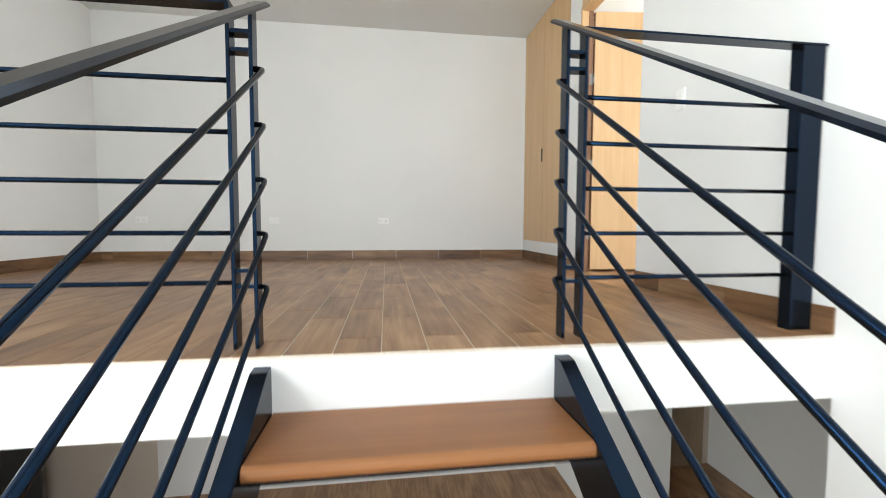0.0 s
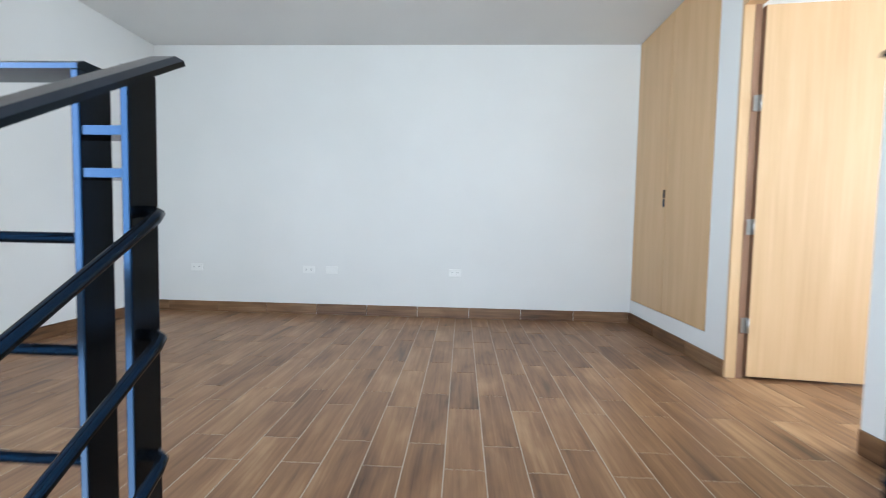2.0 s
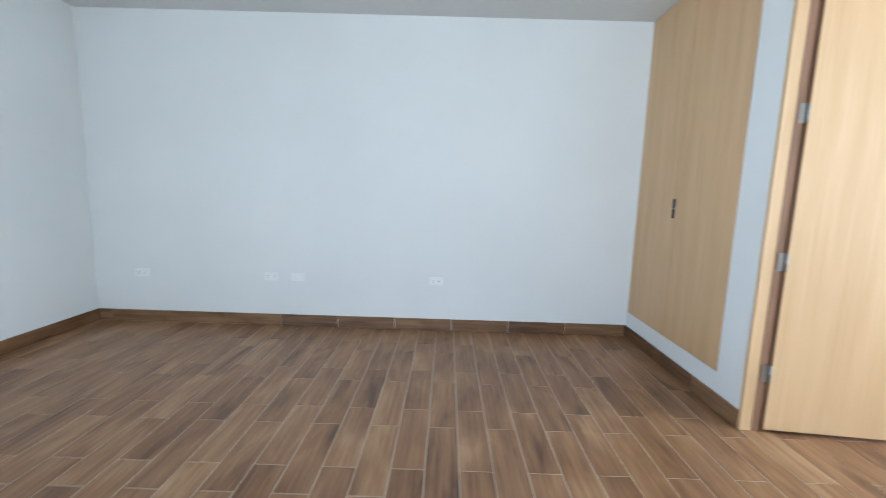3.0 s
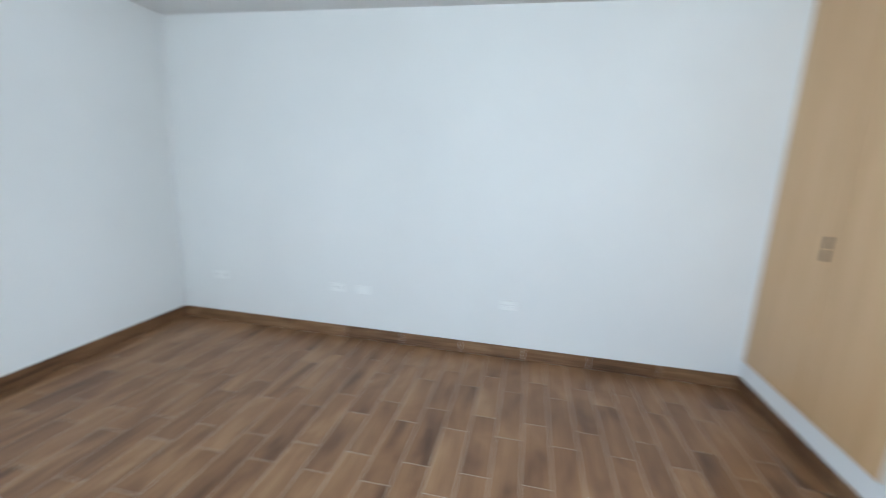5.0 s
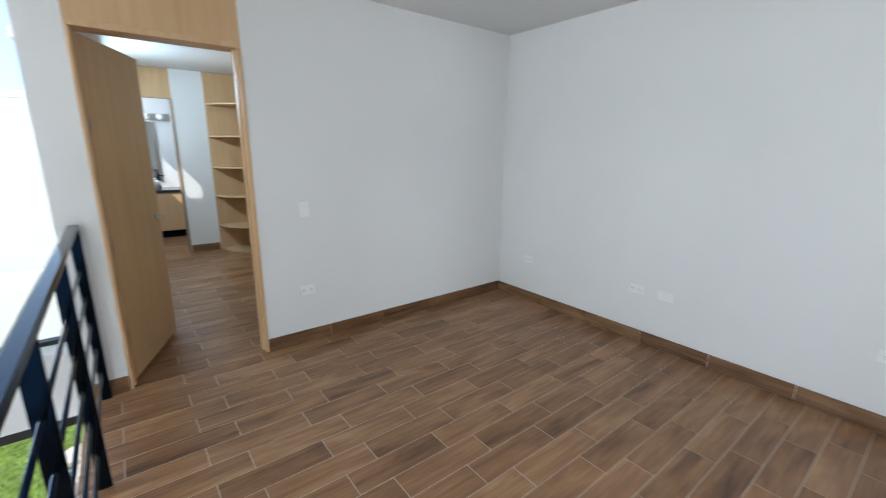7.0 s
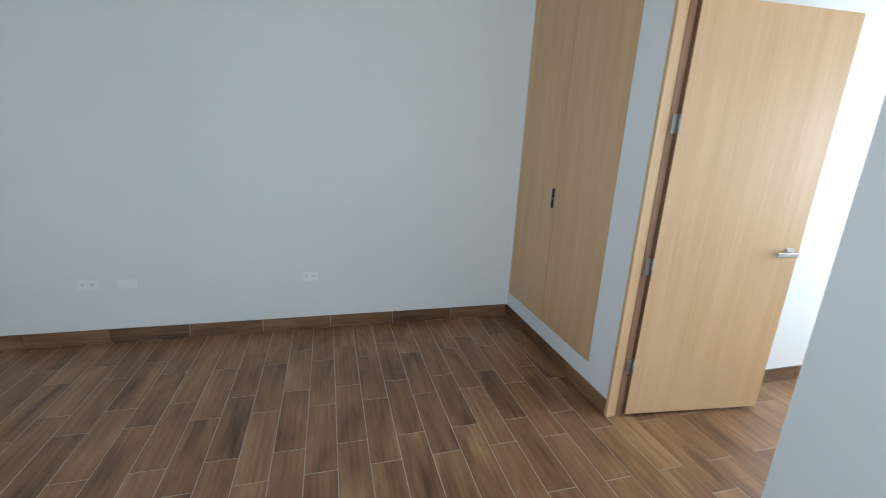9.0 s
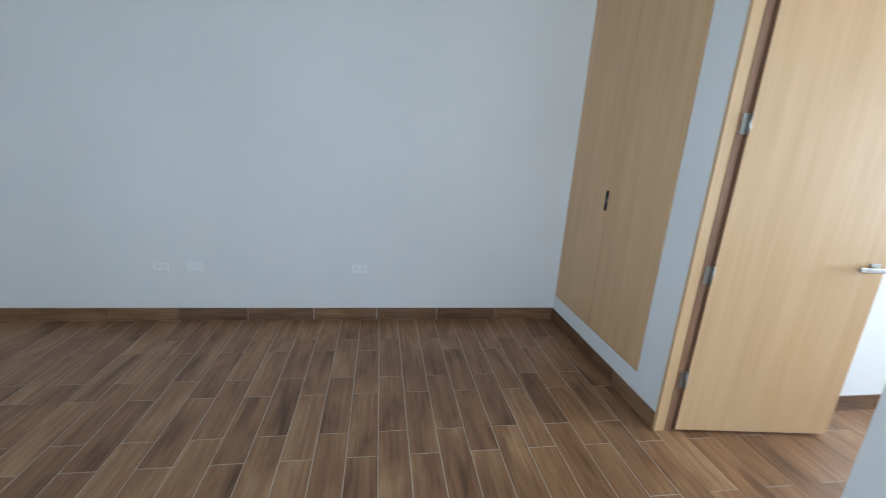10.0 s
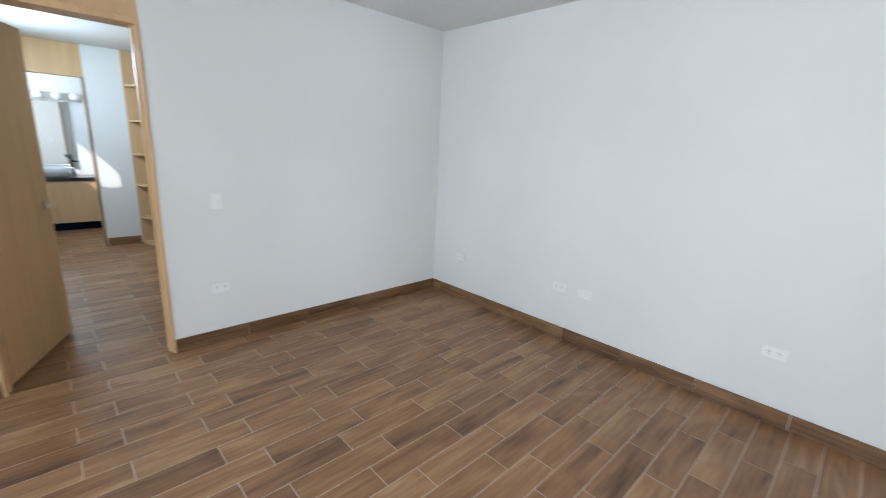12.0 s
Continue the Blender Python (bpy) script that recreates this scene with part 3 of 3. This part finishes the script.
for i in range(15000):
    x, y = rng.uniform(-11.0, -4.9), rng.uniform(-7.2, -3.6)
    if x > -4.75 - 0.1:
        continue
    h, a, l = rng.uniform(0.03, 0.075), rng.uniform(0, 6.283), rng.uniform(0.0, 0.035)
    c, s = math.cos(a), math.sin(a)
    w = 0.006
    v = [bm.verts.new(p) for p in ((x - w * c, y - w * s, GZ), (x + w * c, y + w * s, GZ), (x - l * s, y + l * c, GZ + h))]
    bm.faces.new(v)
tagged(part("grass", bm, GRASS), "sunlit green lawn in the garden", "grass", kind="stuff")
structure("garden_path", boxes((-10.6, -8.9, -7.2, -5.5, GZ, GZ + 0.03), bevel=0.008), CLAY, "terracotta paved patch in the garden", "paving")
for x, y in ((-8.5, -4.1), (-8.0, -4.05), (-7.5, -4.1)):
    st = tagged(part("stepping_stone", prism(bmesh.new(), [(x + 0.2 * math.cos(a) * (1 + 0.1 * math.sin(3 * a + x)), y + 0.2 * math.sin(a)) for a in (2 * math.pi * k / 14 for k in range(14))], "z", GZ, GZ + 0.075, bevel=0.006), STONE),
                "pale pinkish stepping stone in the lawn", "stone", "stepping stones")


def shrub(place, r, h, seed):
    s = thing("shrub", place, "leafy green shrub along the garden wall", "shrub", "shrubs")
    q = random.Random(seed)
    bm, lb = bmesh.new(), bmesh.new()
    for i in range(7):
        a = q.uniform(0, 6.283)
        tip = Vector((r * 0.7 * math.cos(a), r * 0.7 * math.sin(a), h * q.uniform(0.6, 0.95)))
        tube(bm, [(0, 0, 0), tip * 0.5 + Vector((0, 0, 0.05)), tip], 0.01, 6)
        for k in range(130):
            p = tip * q.uniform(0.35, 1.05) + Vector((q.gauss(0, 0.11), q.gauss(0, 0.11), q.gauss(0, 0.09)))
            p.z = max(p.z, 0.03)
            d = Vector((q.gauss(0, 1), q.gauss(0, 1), q.gauss(0.3, 0.7))).normalized()
            e = d.cross(Vector((0.3, 0.2, 1))).normalized()
            l = q.uniform(0.03, 0.06)
            lb.faces.new([lb.verts.new(p + v) for v in (-l * d, 0.4 * l * e, l * d, -0.4 * l * e)])
    part("stems", bm, BARK, s)
    tagged(part("leaves", lb, LEAF, s), kind="stuff")


for i, (x, y, r, h) in enumerate(((-10.4, -4.2, 0.4, 0.7), (-10.5, -4.9, 0.45, 0.6), (-10.4, -3.7, 0.4, 0.8), (-10.6, -5.6, 0.4, 0.55))):
    shrub((x, y, GZ), r, h, 20 + i)
structure("garden_wall", boxes((-11.2, -11.0, -30, -3.41, GZ, -0.6)), FACADE, "white rendered garden wall", "wall")

house = thing("neighbour_house", (-17.0, -8.0, GZ), "white rendered neighbouring house across the garden", "house")
hz = -GZ
def local(r):
    return (r[0] + 17.0, r[1] + 17.0, r[2] + 8.0, r[3] + 8.0, r[4] + hz, r[5] + hz)
wy0, wy1, wz0, wz1 = -8.4, -6.17, -0.02, 0.95
part("wall", boxes(*[local(r) for r in ((-14.2, -14.0, -18, wy0, GZ, 2.4), (-14.2, -14.0, wy1, 3.0, GZ, 2.4), (-14.2, -14.0, wy0, wy1, GZ, wz0), (-14.2, -14.0, wy0, wy1, wz1, 2.4),
                                        (-20, -14.2, -18, -17.8, GZ, 2.4), (-20, -14.2, 2.8, 3.0, GZ, 2.4))]), FACADE, house)
part("roof", boxes(local((-20.0, -14.0, -18.0, 3.0, 2.401, 2.55)), bevel=0.01), FACADE, house)
hw = part("window", boxes(*[local(r) for r in ((-14.12, -14.06, wy0, wy1, wz0, wz0 + 0.06), (-14.12, -14.06, wy0, wy1, wz1 - 0.06, wz1), (-14.12, -14.06, wy0, wy0 + 0.06, wz0 + 0.06, wz1 - 0.06),
                                              (-14.12, -14.06, wy1 - 0.06, wy1, wz0 + 0.06, wz1 - 0.06), (-14.12, -14.06, -7.31, -7.25, wz0 + 0.06, wz1 - 0.06))]), PLASTIC, house, "white-framed window")
part("pane", boxes(local((-14.10, -14.09, wy0 + 0.06, wy1 - 0.06, wz0 + 0.06, wz1 - 0.06))), plain("dark_house_glass", (0.34, 0.39, 0.44), 0.05), hw, "grey reflecting pane")

# ---- skirting tiles ----
def skirting(name, label, start, end, axis, face, out, shift=0.0):
    """Skirting of half-metre tiles along a wall. face: the wall's other coordinate; out: +1 or -1 into the room."""
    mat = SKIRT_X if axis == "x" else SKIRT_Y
    mid = (start + end) / 2
    base = thing(name, (mid, face, 0) if axis == "x" else (face, mid, 0), label, "skirting")
    base["kind"] = "structure"
    cache = {}
    cuts = [start]
    p = start + (shift or 0.49)
    while p < end - 0.02:
        cuts.append(p)
        p += 0.493
    cuts.append(end)
    for a, b in zip(cuts, cuts[1:]):
        l = round(b - a - 0.0040, 4)
        if l not in cache:
            d0, d1 = sorted((0.0, out * 0.010))
            r = (-l / 2, l / 2, d0, d1) if axis == "x" else (d0, d1, -l / 2, l / 2)
            cache[l] = mesh_of("tile", boxes(r + (0.001, 0.100), bevel=0.0012), mat)
        t = new("tile", cache[l])
        t.parent = base
        off = (a + b) / 2 - mid
        t.location = (off, 0, 0) if axis == "x" else (0, off, 0)
    return base


SK = "brown wood-look skirting tiles along the white wall"
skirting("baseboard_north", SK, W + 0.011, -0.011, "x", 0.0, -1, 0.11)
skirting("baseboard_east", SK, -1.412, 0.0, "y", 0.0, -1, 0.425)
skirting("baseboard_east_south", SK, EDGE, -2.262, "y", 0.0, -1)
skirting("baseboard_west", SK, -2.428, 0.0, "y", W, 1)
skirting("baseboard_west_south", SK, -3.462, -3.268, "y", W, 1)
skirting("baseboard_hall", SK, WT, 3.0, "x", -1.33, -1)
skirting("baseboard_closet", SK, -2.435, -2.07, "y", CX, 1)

# ---- floor tiles ----
PX, PY = 0.1487, 0.4965
tiles = {}


def plank_mesh(w, l):
    key = (round(w, 3), round(l, 3))
    if key not in tiles:
        bm = boxes((-w / 2, w / 2, -l / 2, l / 2, -0.0013, 0.0))
        top = [e for e in bm.edges if all(v.co.z > -0.0005 for v in e.verts)]
        bmesh.ops.bevel(bm, geom=top, offset=0.0007, segments=1, affect="EDGES")
        tiles[key] = mesh_of("plank", bm, TILE)
    return tiles[key]


def runs(x0, x1, y0, y1):
    """Cells of the running bond inside a rectangle: x from, x to, y from, y to."""
    i0, i1 = math.floor(-x1 / PX), math.ceil(-x0 / PX)
    for i in range(i0, i1):
        a, b = max(x0, -PX * (i + 1)), min(x1, -PX * i)
        if b - a < 0.012:
            continue
        first = -0.3385 if i % 2 else -0.507
        k = math.floor((y0 - first) / PY) - 1
        while first + k * PY < y1:
            c, d = max(y0, first + k * PY), min(y1, first + (k + 1) * PY)
            if d - c > 0.012:
                yield a, b, c, d
            k += 1


G = 0.0020
for a, b, c, d in runs(W, 0.0, EDGE, 0.0):
    p = new("plank", plank_mesh(b - a - 2 * G, d - c - 2 * G))
    p.parent = floor
    p.location = ((a + b) / 2, (c + d) / 2, 0)
for name, area in (("floor_planks_closet", (BX, W - 0.0, -3.31, -1.15)), ("floor_planks_hall", (0.0, 3.0, -3.45, -1.20))):
    bm = bmesh.new()
    for a, b, c, d in runs(*area):
        box(bm, a + G, b - G, c + G, d - G, -0.0013, 0.0)
    ob = part(name, bm, TILE_JOINED)
    tagged(ob, "brown wood-look floor tiles with pale joints", "floor tiles", kind="stuff")
